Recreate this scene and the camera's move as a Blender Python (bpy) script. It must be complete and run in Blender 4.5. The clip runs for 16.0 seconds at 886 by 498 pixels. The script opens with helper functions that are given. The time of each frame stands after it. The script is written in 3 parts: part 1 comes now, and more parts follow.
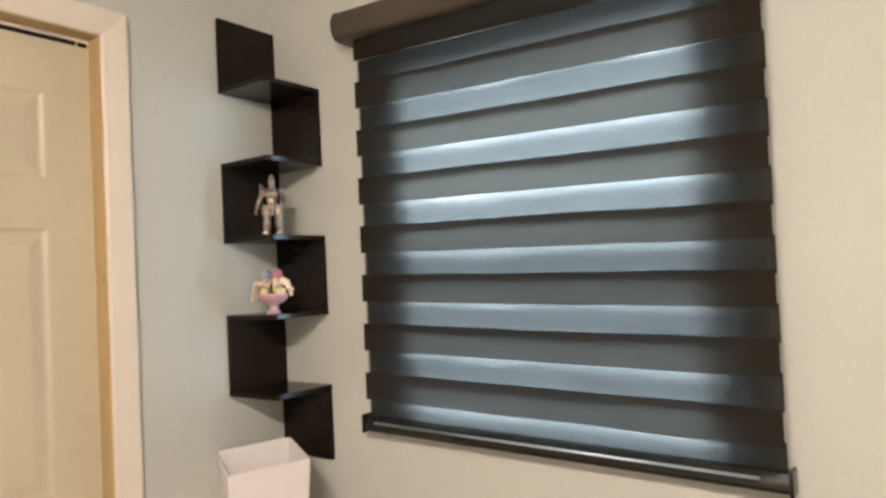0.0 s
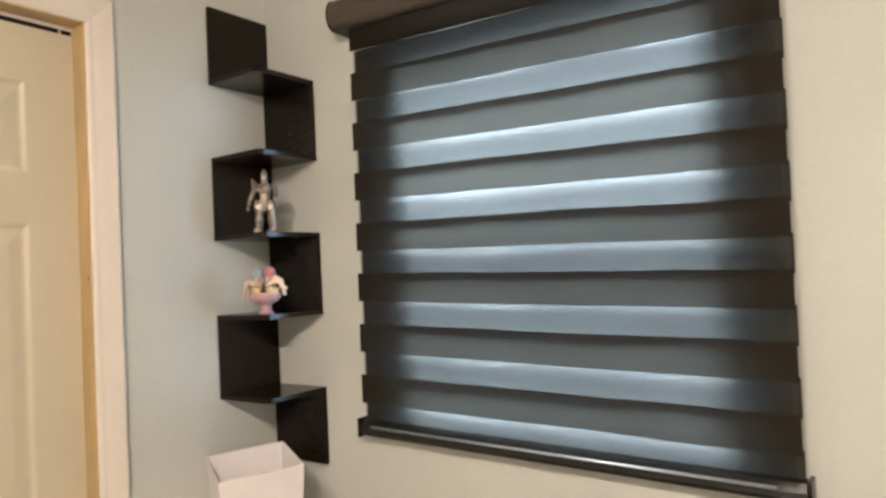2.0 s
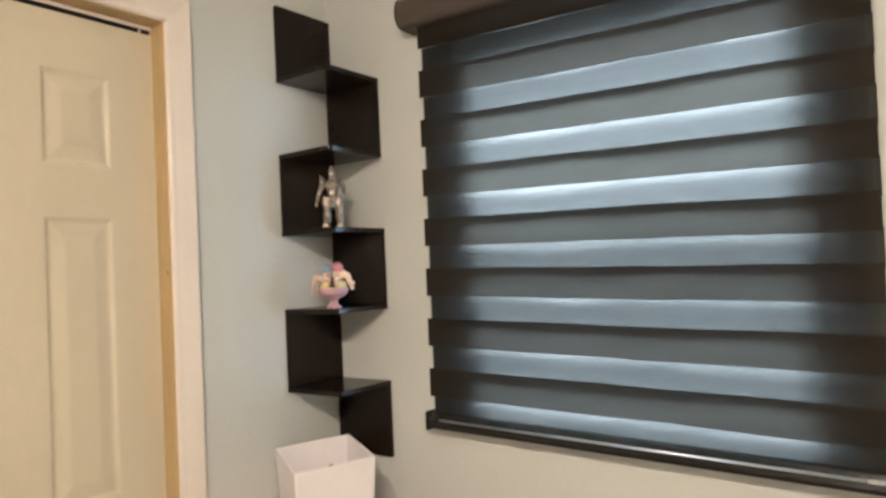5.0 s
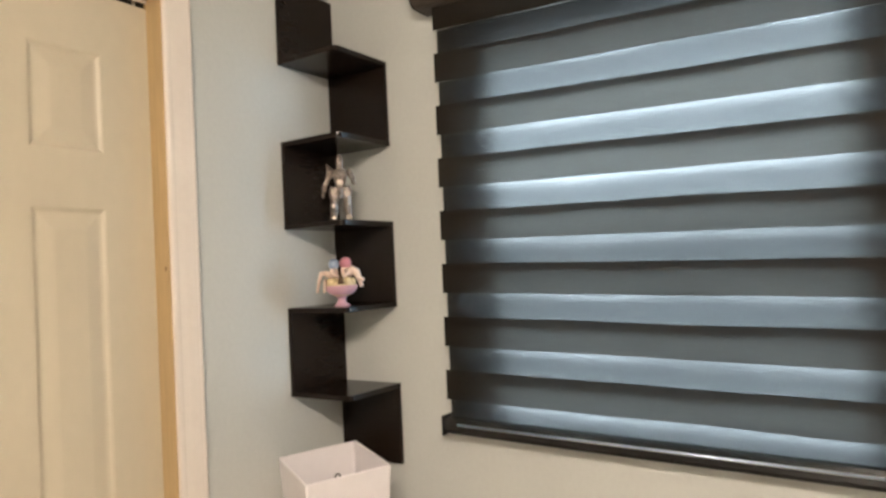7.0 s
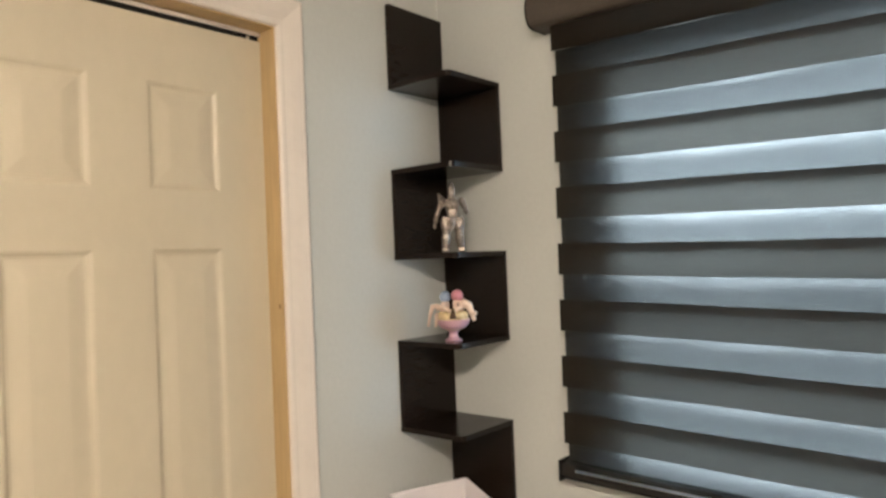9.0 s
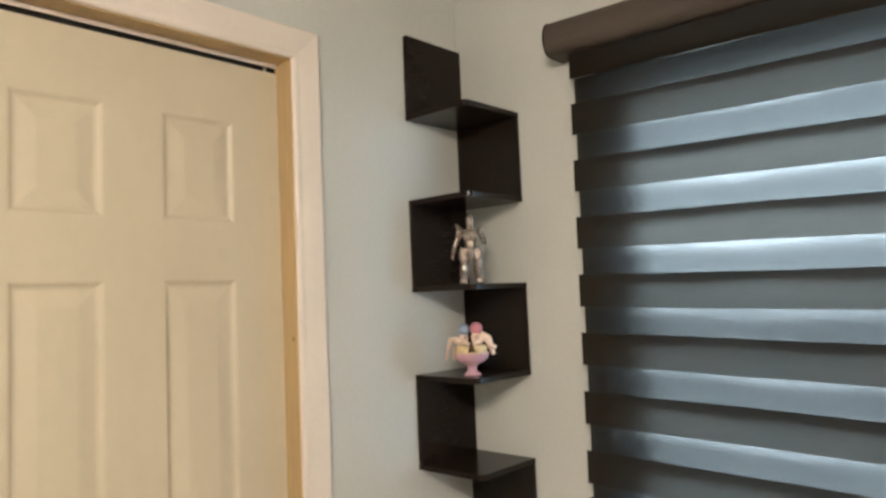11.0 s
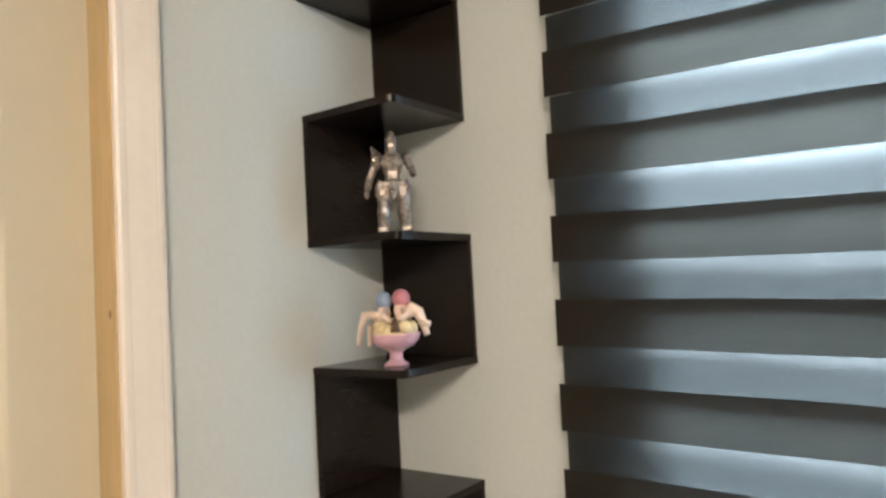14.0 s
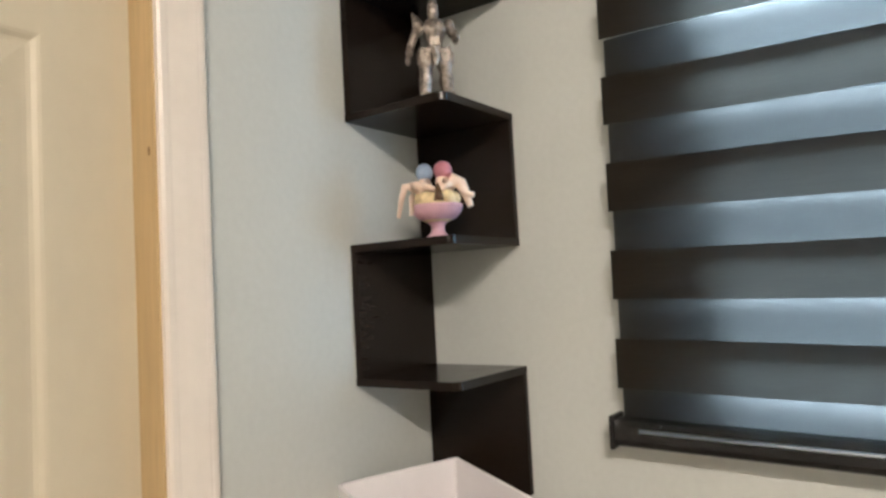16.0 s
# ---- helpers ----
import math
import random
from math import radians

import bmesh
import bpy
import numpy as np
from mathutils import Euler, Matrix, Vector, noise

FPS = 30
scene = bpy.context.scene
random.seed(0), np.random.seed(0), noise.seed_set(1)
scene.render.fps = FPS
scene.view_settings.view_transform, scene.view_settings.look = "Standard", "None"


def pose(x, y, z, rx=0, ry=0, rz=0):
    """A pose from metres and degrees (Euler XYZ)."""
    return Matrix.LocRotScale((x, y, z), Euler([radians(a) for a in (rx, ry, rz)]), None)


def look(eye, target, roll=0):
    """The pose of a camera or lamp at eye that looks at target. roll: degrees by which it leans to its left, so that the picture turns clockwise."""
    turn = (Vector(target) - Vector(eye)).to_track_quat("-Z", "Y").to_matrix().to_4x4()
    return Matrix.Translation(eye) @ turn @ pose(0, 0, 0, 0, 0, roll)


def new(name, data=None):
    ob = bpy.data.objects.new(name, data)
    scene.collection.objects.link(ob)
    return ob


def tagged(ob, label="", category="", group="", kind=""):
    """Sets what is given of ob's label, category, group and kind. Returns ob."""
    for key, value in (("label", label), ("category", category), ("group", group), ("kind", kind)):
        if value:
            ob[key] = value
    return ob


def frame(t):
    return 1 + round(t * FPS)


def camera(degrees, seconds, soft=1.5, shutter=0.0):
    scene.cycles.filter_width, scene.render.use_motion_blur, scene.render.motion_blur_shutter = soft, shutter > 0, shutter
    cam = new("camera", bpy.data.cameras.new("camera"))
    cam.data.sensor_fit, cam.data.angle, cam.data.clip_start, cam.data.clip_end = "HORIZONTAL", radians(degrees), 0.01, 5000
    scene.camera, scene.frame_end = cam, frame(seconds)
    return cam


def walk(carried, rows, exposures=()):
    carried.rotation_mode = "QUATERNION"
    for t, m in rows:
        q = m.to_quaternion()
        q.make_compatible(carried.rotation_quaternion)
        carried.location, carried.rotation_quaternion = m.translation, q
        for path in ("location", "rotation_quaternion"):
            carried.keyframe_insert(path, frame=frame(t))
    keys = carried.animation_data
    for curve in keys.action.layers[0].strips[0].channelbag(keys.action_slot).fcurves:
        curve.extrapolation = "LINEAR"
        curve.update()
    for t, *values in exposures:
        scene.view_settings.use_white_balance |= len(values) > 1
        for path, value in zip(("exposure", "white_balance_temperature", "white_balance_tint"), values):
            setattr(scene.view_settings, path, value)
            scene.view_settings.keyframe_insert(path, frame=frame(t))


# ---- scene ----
cam = camera(64.6, 16.0, soft=2.7)
PATH = [
    (0, (1.669, -1.452, 1.421), (0.498, 0.168, 1.492), -2.89),
    (0.5, (1.707, -1.467, 1.459), (0.545, 0.16, 1.51), -2.61),
    (1, (1.687, -1.426, 1.464), (0.53, 0.205, 1.5), -2.57),
    (1.5, (1.688, -1.387, 1.443), (0.518, 0.234, 1.496), -2.75),
    (2, (1.617, -1.408, 1.425), (0.462, 0.224, 1.488), -2.79),
    (2.5, (1.573, -1.446, 1.433), (0.374, 0.153, 1.481), -2.47),
    (3, (1.504, -1.46, 1.418), (0.317, 0.148, 1.486), -2.61),
    (5.5, (1.519, -1.515, 1.422), (0.326, 0.089, 1.482), -2.70),
    (6, (1.412, -1.527, 1.413), (0.205, 0.067, 1.471), -2.50),
    (6.5, (1.3, -1.538, 1.429), (0.084, 0.049, 1.485), -2.58),
    (6.7, (1.315, -1.522, 1.426), (0.14, 0.095, 1.485), -2.65),
    (7, (1.337, -1.498, 1.421), (0.241, 0.173, 1.473), -2.76),
    (7.2, (1.328, -1.49, 1.39), (0.235, 0.185, 1.412), -2.83),
    (7.5, (1.313, -1.479, 1.343), (0.213, 0.192, 1.324), -2.93),
    (8, (1.318, -1.451, 1.345), (0.138, 0.16, 1.246), -2.84),
    (8.2, (1.3, -1.46, 1.394), (0.096, 0.135, 1.305), -2.76),
    (8.5, (1.272, -1.472, 1.468), (0.042, 0.104, 1.414), -2.65),
    (8.7, (1.262, -1.47, 1.494), (-0.012, 0.072, 1.477), -2.54),
    (9, (1.246, -1.466, 1.533), (-0.057, 0.051, 1.564), -2.37),
    (9.2, (1.246, -1.458, 1.545), (-0.068, 0.048, 1.62), -2.37),
    (11.3, (1.244, -1.407, 1.511), (-0.12, 0.048, 1.656), -2.39),
    (11.5, (1.246, -1.395, 1.499), (-0.122, 0.056, 1.651), -2.40),
    (12, (1.249, -1.375, 1.497), (-0.15, 0.048, 1.628), -2.33),
    (12.5, (1.204, -1.339, 1.46), (-0.165, 0.111, 1.607), -2.27),
    (12.7, (1.151, -1.312, 1.469), (-0.126, 0.222, 1.597), -2.38),
    (13, (1.07, -1.271, 1.483), (-0.031, 0.395, 1.591), -2.54),
    (13.2, (1.034, -1.217, 1.486), (-0.052, 0.46, 1.59), -2.64),
    (13.5, (0.98, -1.136, 1.492), (-0.132, 0.524, 1.585), -2.78),
    (13.7, (0.941, -1.099, 1.48), (-0.162, 0.565, 1.611), -2.93),
    (14, (0.882, -1.043, 1.461), (-0.279, 0.583, 1.565), -3.15),
    (14.2, (0.852, -1.054, 1.398), (-0.317, 0.566, 1.513), -3.05),
    (14.5, (0.806, -1.069, 1.305), (-0.324, 0.576, 1.429), -2.89),
    (15, (0.799, -1.011, 1.188), (-0.363, 0.61, 1.332), -2.89),
    (15.5, (0.805, -1.026, 1.181), (-0.366, 0.59, 1.314), -2.94),
    (16, (0.785, -1.045, 1.257), (-0.375, 0.58, 1.368), -3.02),
]
walk(cam, [(t, look(eye, target, roll)) for t, eye, target, roll in PATH],
     exposures=[(0.0, 0.0, 6700, 11), (3.0, 0.0, 6700, 11), (6.5, -0.02, 6600, 11), (8.0, 0.07, 6550, 10), (9.0, -0.13, 6600, 10), (12.5, -0.13, 6450, 8), (13.0, 0.06, 6450, 8), (13.5, 0.05, 6500, 9), (14.5, 0.06, 6250, 8), (16.0, 0.04, 6120, 8)])

# ---- light ----
world = bpy.data.worlds.new("sky")
scene.world = world
world.use_nodes = True
wn = world.node_tree
sky = wn.nodes.new("ShaderNodeTexSky")
sky.sky_type, sky.sun_disc = "NISHITA", False
sky.sun_elevation, sky.sun_rotation = radians(40), radians(120)
wn.links.new(sky.outputs[0], wn.nodes["Background"].inputs[0])
wn.nodes["Background"].inputs[1].default_value = 0.1

BULB = 540.0       # glow of the vanity globes
DAY = 885.0         # watts of daylight behind the blind

# sky light that falls on the window from above
day = bpy.data.lights.new("window_daylight", "AREA")
day.shape, day.size, day.size_y, day.energy, day.color = "RECTANGLE", 1.1, 2.4, DAY, (0.74, 0.89, 1.0)
new("window_daylight", day).matrix_world = look((0.95, 2.6, 3.82), (0.90, 0.0, 1.50))


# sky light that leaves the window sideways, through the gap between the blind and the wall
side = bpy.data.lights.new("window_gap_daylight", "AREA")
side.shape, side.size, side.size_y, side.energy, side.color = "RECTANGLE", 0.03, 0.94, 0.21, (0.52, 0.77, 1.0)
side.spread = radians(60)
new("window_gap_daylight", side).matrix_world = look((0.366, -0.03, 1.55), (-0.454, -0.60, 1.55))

# ---- materials ----
def material(name, colour, rough=0.6, metal=0.0, grain=0.04, scale=60.0, stain=0.03, stain_scale=3.0, bump=0.05, bump_scale=200.0, spec=0.5, coat=0.0, stretch=(1, 1, 1)):
    """Paint, plastic, metal or laminate with fine grain, broad stains and relief."""
    m = bpy.data.materials.new(name)
    m.use_nodes = True
    t = m.node_tree
    b = t.nodes["Principled BSDF"]
    geo = t.nodes.new("ShaderNodeNewGeometry")
    mp = t.nodes.new("ShaderNodeMapping")
    mp.inputs["Scale"].default_value = stretch
    t.links.new(geo.outputs["Position"], mp.inputs[0])

    def tex(s, detail=3.0):
        n = t.nodes.new("ShaderNodeTexNoise")
        n.inputs["Scale"].default_value, n.inputs["Detail"].default_value = s, detail
        t.links.new(mp.outputs[0], n.inputs["Vector"])
        return n.outputs["Fac"]

    def spread(fac, amount):
        n = t.nodes.new("ShaderNodeMapRange")
        n.inputs[1].default_value, n.inputs[2].default_value = 0.3, 0.7
        n.inputs[3].default_value, n.inputs[4].default_value = 1 - amount, 1 + amount
        t.links.new(fac, n.inputs[0])
        return n.outputs[0]

    mul = t.nodes.new("ShaderNodeMath")
    mul.operation = "MULTIPLY"
    t.links.new(spread(tex(scale), grain), mul.inputs[0])
    t.links.new(spread(tex(stain_scale, 4.0), stain), mul.inputs[1])
    col = t.nodes.new("ShaderNodeVectorMath")
    col.operation = "SCALE"
    col.inputs[0].default_value = colour
    t.links.new(mul.outputs[0], col.inputs["Scale"])
    t.links.new(col.outputs[0], b.inputs["Base Color"])
    b.inputs["Metallic"].default_value = metal
    b.inputs["Specular IOR Level"].default_value = spec
    b.inputs["Coat Weight"].default_value = coat
    rr = t.nodes.new("ShaderNodeMath")
    rr.operation = "MULTIPLY"
    rr.inputs[1].default_value = rough
    t.links.new(spread(tex(stain_scale * 4, 3.0), 0.12), rr.inputs[0])
    t.links.new(rr.outputs[0], b.inputs["Roughness"])
    bp = t.nodes.new("ShaderNodeBump")
    bp.inputs["Strength"].default_value, bp.inputs["Distance"].default_value = bump, 0.002
    t.links.new(tex(bump_scale, 4.0), bp.inputs["Height"])
    t.links.new(bp.outputs[0], b.inputs["Normal"])
    return m


def cloth(name, face, through_colour, pass_share, clear=0.0):
    """Woven blind fabric: some light bounces, some passes, and clear is the share of open weave."""
    m = bpy.data.materials.new(name)
    m.use_nodes = True
    t = m.node_tree
    t.nodes.remove(t.nodes["Principled BSDF"])
    out = t.nodes["Material Output"]
    dif, tra, mix = t.nodes.new("ShaderNodeBsdfDiffuse"), t.nodes.new("ShaderNodeBsdfTranslucent"), t.nodes.new("ShaderNodeMixShader")
    geo, mp, weave = t.nodes.new("ShaderNodeNewGeometry"), t.nodes.new("ShaderNodeMapping"), t.nodes.new("ShaderNodeTexNoise")
    mp.inputs["Scale"].default_value = (30, 30, 900)
    weave.inputs["Scale"].default_value, weave.inputs["Detail"].default_value = 1.0, 3.0
    t.links.new(geo.outputs["Position"], mp.inputs[0])
    t.links.new(mp.outputs[0], weave.inputs["Vector"])
    for node, colour in ((dif, face), (tra, through_colour)):
        r = t.nodes.new("ShaderNodeMapRange")
        r.inputs[1].default_value, r.inputs[2].default_value, r.inputs[3].default_value, r.inputs[4].default_value = 0.3, 0.7, 0.95, 1.05
        t.links.new(weave.outputs["Fac"], r.inputs[0])
        s = t.nodes.new("ShaderNodeVectorMath")
        s.operation = "SCALE"
        s.inputs[0].default_value = colour
        t.links.new(r.outputs[0], s.inputs["Scale"])
        t.links.new(s.outputs[0], node.inputs["Color"])
    mix.inputs[0].default_value = pass_share
    t.links.new(dif.outputs[0], mix.inputs[1])
    t.links.new(tra.outputs[0], mix.inputs[2])
    last = mix
    if clear:
        hole, open_mix = t.nodes.new("ShaderNodeBsdfTransparent"), t.nodes.new("ShaderNodeMixShader")
        open_mix.inputs[0].default_value = clear
        t.links.new(mix.outputs[0], open_mix.inputs[1])
        t.links.new(hole.outputs[0], open_mix.inputs[2])
        last = open_mix
    t.links.new(last.outputs[0], out.inputs["Surface"])
    return m


def glow(name, colour, strength):
    m = bpy.data.materials.new(name)
    m.use_nodes = True
    b = m.node_tree.nodes["Principled BSDF"]
    b.inputs["Emission Color"].default_value, b.inputs["Emission Strength"].default_value = (*colour, 1), strength
    return m


def glass(name):
    m = bpy.data.materials.new(name)
    m.use_nodes = True
    b = m.node_tree.nodes["Principled BSDF"]
    b.inputs["Transmission Weight"].default_value, b.inputs["Roughness"].default_value, b.inputs["IOR"].default_value = 1.0, 0.0, 1.45
    return m


WALL = material("wall_paint", (0.602, 0.612, 0.588), 0.75, grain=0.02, scale=90, stain=0.025, stain_scale=2.5, bump=0.12, bump_scale=260, spec=0.3)
CEILING = material("ceiling_paint", (0.75, 0.75, 0.72), 0.85, bump=0.15, bump_scale=150, spec=0.2)
FLOOR = material("floor_vinyl", (0.26, 0.22, 0.18), 0.45, stain=0.12, scale=40)
TRIM = material("trim_paint", (0.81, 0.732, 0.668), 0.42, grain=0.015, stain=0.03, stain_scale=6, bump=0.06, bump_scale=120)
JAMB = material("jamb_varnish", (0.52, 0.37, 0.19), 0.45, grain=0.06, scale=20, stain=0.08, stain_scale=5, bump=0.05, stretch=(6, 6, 0.5))
KNOT = material("wood_knot", (0.22, 0.13, 0.055), 0.55, grain=0.2)
DOOR = material("door_paint", (0.615, 0.542, 0.415), 0.40, grain=0.012, scale=40, stain=0.03, stain_scale=5, bump=0.04, bump_scale=60, stretch=(1, 1, 0.6))
DARK = material("track_metal", (0.02, 0.018, 0.016), 0.5, metal=0.5)
STEEL = material("hanger_steel", (0.62, 0.60, 0.56), 0.3, metal=1.0)
SHELF = material("espresso_laminate", (0.0115, 0.0072, 0.0050), 0.20, grain=0.08, scale=25, stain=0.04, stain_scale=4, bump=0.003, bump_scale=40, spec=0.18, stretch=(1, 1, 6))
BIN = material("white_ceramic", (0.87, 0.82, 0.835), 0.35, grain=0.01, stain=0.03, stain_scale=8, bump=0.02)
CASSETTE = material("cassette_fabric", (0.060, 0.045, 0.034), 0.62, grain=0.12, scale=300, stain=0.06, bump=0.25, bump_scale=700)
RAIL = material("rail_black", (0.010, 0.009, 0.009), 0.22, stain=0.1, spec=0.3)
RAIL_GLINT = material("pale_rail_glint", (0.66, 0.77, 0.92), 0.38, metal=1.0, grain=0.01, stain=0.01, bump=0.0)
OPAQUE = cloth("blind_band_fabric", (0.0145, 0.0105, 0.0075), (0.68, 0.70, 0.65), 0.052)
REVERSE = cloth("blind_band_reverse", (0.017, 0.013, 0.010), (0.70, 0.76, 0.78), 0.080)
SHEER = cloth("blind_sheer", (0.015, 0.012, 0.009), (0.62, 0.64, 0.64), 0.60, clear=0.60)
SCREEN = cloth("insect_screen", (0.02, 0.02, 0.02), (0.02, 0.02, 0.02), 0.1, clear=0.62)
VINYL = material("window_vinyl", (0.75, 0.75, 0.73), 0.4)
GLASS = glass("window_glass")
GLOBE = glow("lamp_globe", (1.0, 0.857, 0.712), BULB)
NICKEL = material("brushed_nickel", (0.6, 0.57, 0.52), 0.3, metal=1.0)
ARMOUR = material("pewter", (0.29, 0.245, 0.215), 0.42, metal=0.85, grain=0.35, scale=120, stain=0.35, stain_scale=60, bump=0.3, bump_scale=220)
PINK = material("pink_glaze", (0.64, 0.38, 0.45), 0.30, stain=0.06, stain_scale=30)
CREAM = material("cream_filling", (0.71, 0.56, 0.33), 0.5, grain=0.1, scale=150, stain=0.15, stain_scale=70)
PALE = material("pale_glaze", (0.87, 0.67, 0.56), 0.4, stain=0.05, stain_scale=40)
ROSE = material("rose_glaze", (0.56, 0.22, 0.26), 0.4, stain=0.1, stain_scale=60)
BLUE = material("blue_glaze", (0.30, 0.38, 0.52), 0.4, stain=0.1, stain_scale=60)
PLUG = material("grey_rubber", (0.12, 0.11, 0.11), 0.6)
BROWN = material("brown_glaze", (0.10, 0.05, 0.02), 0.4)


# ---- building helpers ----
def part(name, bm, mat, parent=None, label="", smooth=False):
    """Links a bmesh as one mesh object, under a thing or a part."""
    bmesh.ops.recalc_face_normals(bm, faces=bm.faces)
    me = bpy.data.meshes.new(name)
    bm.to_mesh(me)
    bm.free()
    for m in mat if isinstance(mat, (list, tuple)) else (mat,):
        me.materials.append(m)
    if smooth:
        me.polygons.foreach_set("use_smooth", [True] * len(me.polygons))
    ob = new(name, me)
    if parent:
        ob.parent = parent
    if label:
        tagged(ob, label)
    return ob


def block(bm, lo, hi, bevel=0.0, segments=2):
    """Adds a box from corner lo to corner hi, with rounded edges."""
    made = bmesh.ops.create_cube(bm, size=1)["verts"]
    for v in made:
        v.co = Vector([l + (c + 0.5) * (h - l) for c, l, h in zip(v.co, lo, hi)])
    if bevel:
        edges = list({e for v in made for e in v.link_edges})
        bmesh.ops.bevel(bm, geom=edges, offset=bevel, segments=segments, profile=0.5, affect="EDGES")


def box(name, lo, hi, mat, parent=None, bevel=0.0, label=""):
    bm = bmesh.new()
    block(bm, lo, hi, bevel)
    return part(name, bm, mat, parent, label)


def structure(ob, label, category):
    return tagged(ob, label, category, kind="structure")


def empty(name, x=0, y=0, z=0):
    ob = new(name)
    ob.matrix_world = pose(x, y, z)
    return ob


def holed(name, axis, lo, hi, hole, mat):
    """A wall slab with one opening through it. axis: the thickness axis; hole: (a0, a1, z0, z1) along the other ground axis."""
    bm = bmesh.new()
    o = 1 - axis
    a0, a1, z0, z1 = hole
    us, zs = [lo[o], a0, a1, hi[o]], sorted({lo[2], z0, z1, hi[2]})
    grid = {}
    for d in (lo[axis], hi[axis]):
        for u in us:
            for z in zs:
                p = [0, 0, z]
                p[axis], p[o] = d, u
                grid[d, u, z] = bm.verts.new(p)
    rows = list(zip(zs, zs[1:]))
    solid = {(i, j) for i in range(3) for j in range(len(rows)) if not (i == 1 and rows[j][0] >= z0 - 1e-6 and rows[j][1] <= z1 + 1e-6)}
    for i, j in solid:
        (u0, u1), (b, t) = (us[i], us[i + 1]), rows[j]
        for d in (lo[axis], hi[axis]):
            bm.faces.new([grid[d, u0, b], grid[d, u1, b], grid[d, u1, t], grid[d, u0, t]])
        for di, dj, e in ((-1, 0, ((u0, b), (u0, t))), (1, 0, ((u1, b), (u1, t))), (0, -1, ((u0, b), (u1, b))), (0, 1, ((u0, t), (u1, t)))):
            if (i + di, j + dj) not in solid:
                bm.faces.new([grid[d, *p] for d, p in ((lo[axis], e[0]), (lo[axis], e[1]), (hi[axis], e[1]), (hi[axis], e[0]))])
    return part(name, bm, mat)


def swept(bm, path, profile):
    """Sweeps a closed profile of (outward, proud) along a mitred path in the plane of the left wall, given as (y, z) corners with their outward ways."""
    rings = []
    for (y, z), (oy, oz) in path:
        rings.append([bm.verts.new((d, y + oy * w, z + oz * w)) for w, d in profile])
    for a, b in zip(rings, rings[1:]):
        for i in range(len(profile)):
            j = (i + 1) % len(profile)
            bm.faces.new([a[i], a[j], b[j], b[i]])
    bm.faces.new(rings[0])
    bm.faces.new(rings[-1][::-1])


def tube(bm, points, radii, sides=8, mat=0):
    """A round limb through points, with closed ends."""
    pts = [Vector(p) for p in points]
    rings = []
    for i, p in enumerate(pts):
        way = (pts[min(i + 1, len(pts) - 1)] - pts[max(i - 1, 0)]).normalized()
        side = way.cross(Vector((0.3, 0.2, 0.93))).normalized()
        up = side.cross(way)
        rings.append([bm.verts.new(p + radii[i] * (math.cos(a) * side + math.sin(a) * up)) for a in [k * math.tau / sides for k in range(sides)]])
    faces = [bm.faces.new(rings[0]), bm.faces.new(rings[-1][::-1])]
    for a, b in zip(rings, rings[1:]):
        faces += [bm.faces.new([a[k], a[(k + 1) % sides], b[(k + 1) % sides], b[k]]) for k in range(sides)]
    for f in faces:
        f.material_index = mat


def ball(bm, centre, size, mat=0, turn=None, u=16, v=10):
    made = bmesh.ops.create_uvsphere(bm, u_segments=u, v_segments=v, radius=1)["verts"]
    m = Matrix.Translation(centre) @ (turn or Matrix()) @ Matrix.Diagonal((*size, 1))
    for p in made:
        p.co = m @ p.co
    for f in {f for p in made for f in p.link_faces}:
        f.material_index = mat


def lathe(bm, centre, outline, sides=32, mat=0):
    rings = [[bm.verts.new((centre[0] + r * math.cos(a), centre[1] + r * math.sin(a), centre[2] + z)) for a in [k * math.tau / sides for k in range(sides)]] for r, z in outline]
    faces = [bm.faces.new(rings[0][::-1]), bm.faces.new(rings[-1])]
    for a, b in zip(rings, rings[1:]):
        faces += [bm.faces.new([a[k], a[(k + 1) % sides], b[(k + 1) % sides], b[k]]) for k in range(sides)]
    for f in faces:
        f.material_index = mat


# ---- the room ----
RX, RY, RZ = 3.30, -2.15, 2.44
D0, D1, DT = -1.192, -0.549, 2.0495       # door opening
WX0, WX1, WZ0, WZ1 = 0.480, 1.314, 1.040, 2.035   # window opening
STILE, STILE_WIDE = 0.054, 0.072
structure(box("floor", (-0.4, RY - 0.15, -0.1), (RX + 0.15, 0.16, 0), FLOOR), "plain brown vinyl bathroom floor", "floor")
structure(box("ceiling", (-0.4, RY - 0.15, RZ), (RX + 0.15, 0.16, RZ + 0.1), CEILING), "plain white painted ceiling", "ceiling")
structure(holed("wall_west", 0, (-0.12, RY, 0), (0, 0.0, RZ), (D0 - 0.02, D1 + 0.02, 0.0, DT + 0.02), WALL), "pale grey-green painted wall with a door opening", "wall")
structure(holed("wall_north", 1, (-0.12, 0.0, 0), (RX, 0.14, RZ), (WX0, WX1, WZ0, WZ1), WALL), "pale grey-green painted wall behind a window blind", "wall")
structure(box("wall_east", (RX, RY, 0), (RX + 0.12, 0.14, RZ), WALL), "plain pale grey-green painted wall", "wall")
structure(box("wall_south", (-0.12, RY - 0.12, 0), (RX + 0.12, RY, RZ), WALL), "plain pale grey-green painted wall", "wall")
structure(box("wall_closet", (-0.40, RY, 0), (-0.37, 0.0, RZ), WALL), "plain wall behind the closed door", "wall")

# door frame
frame_thing = structure(empty("door_frame", 0, 0.5 * (D0 + D1), 0), "pale painted door casing with ochre wooden jambs", "door frame")


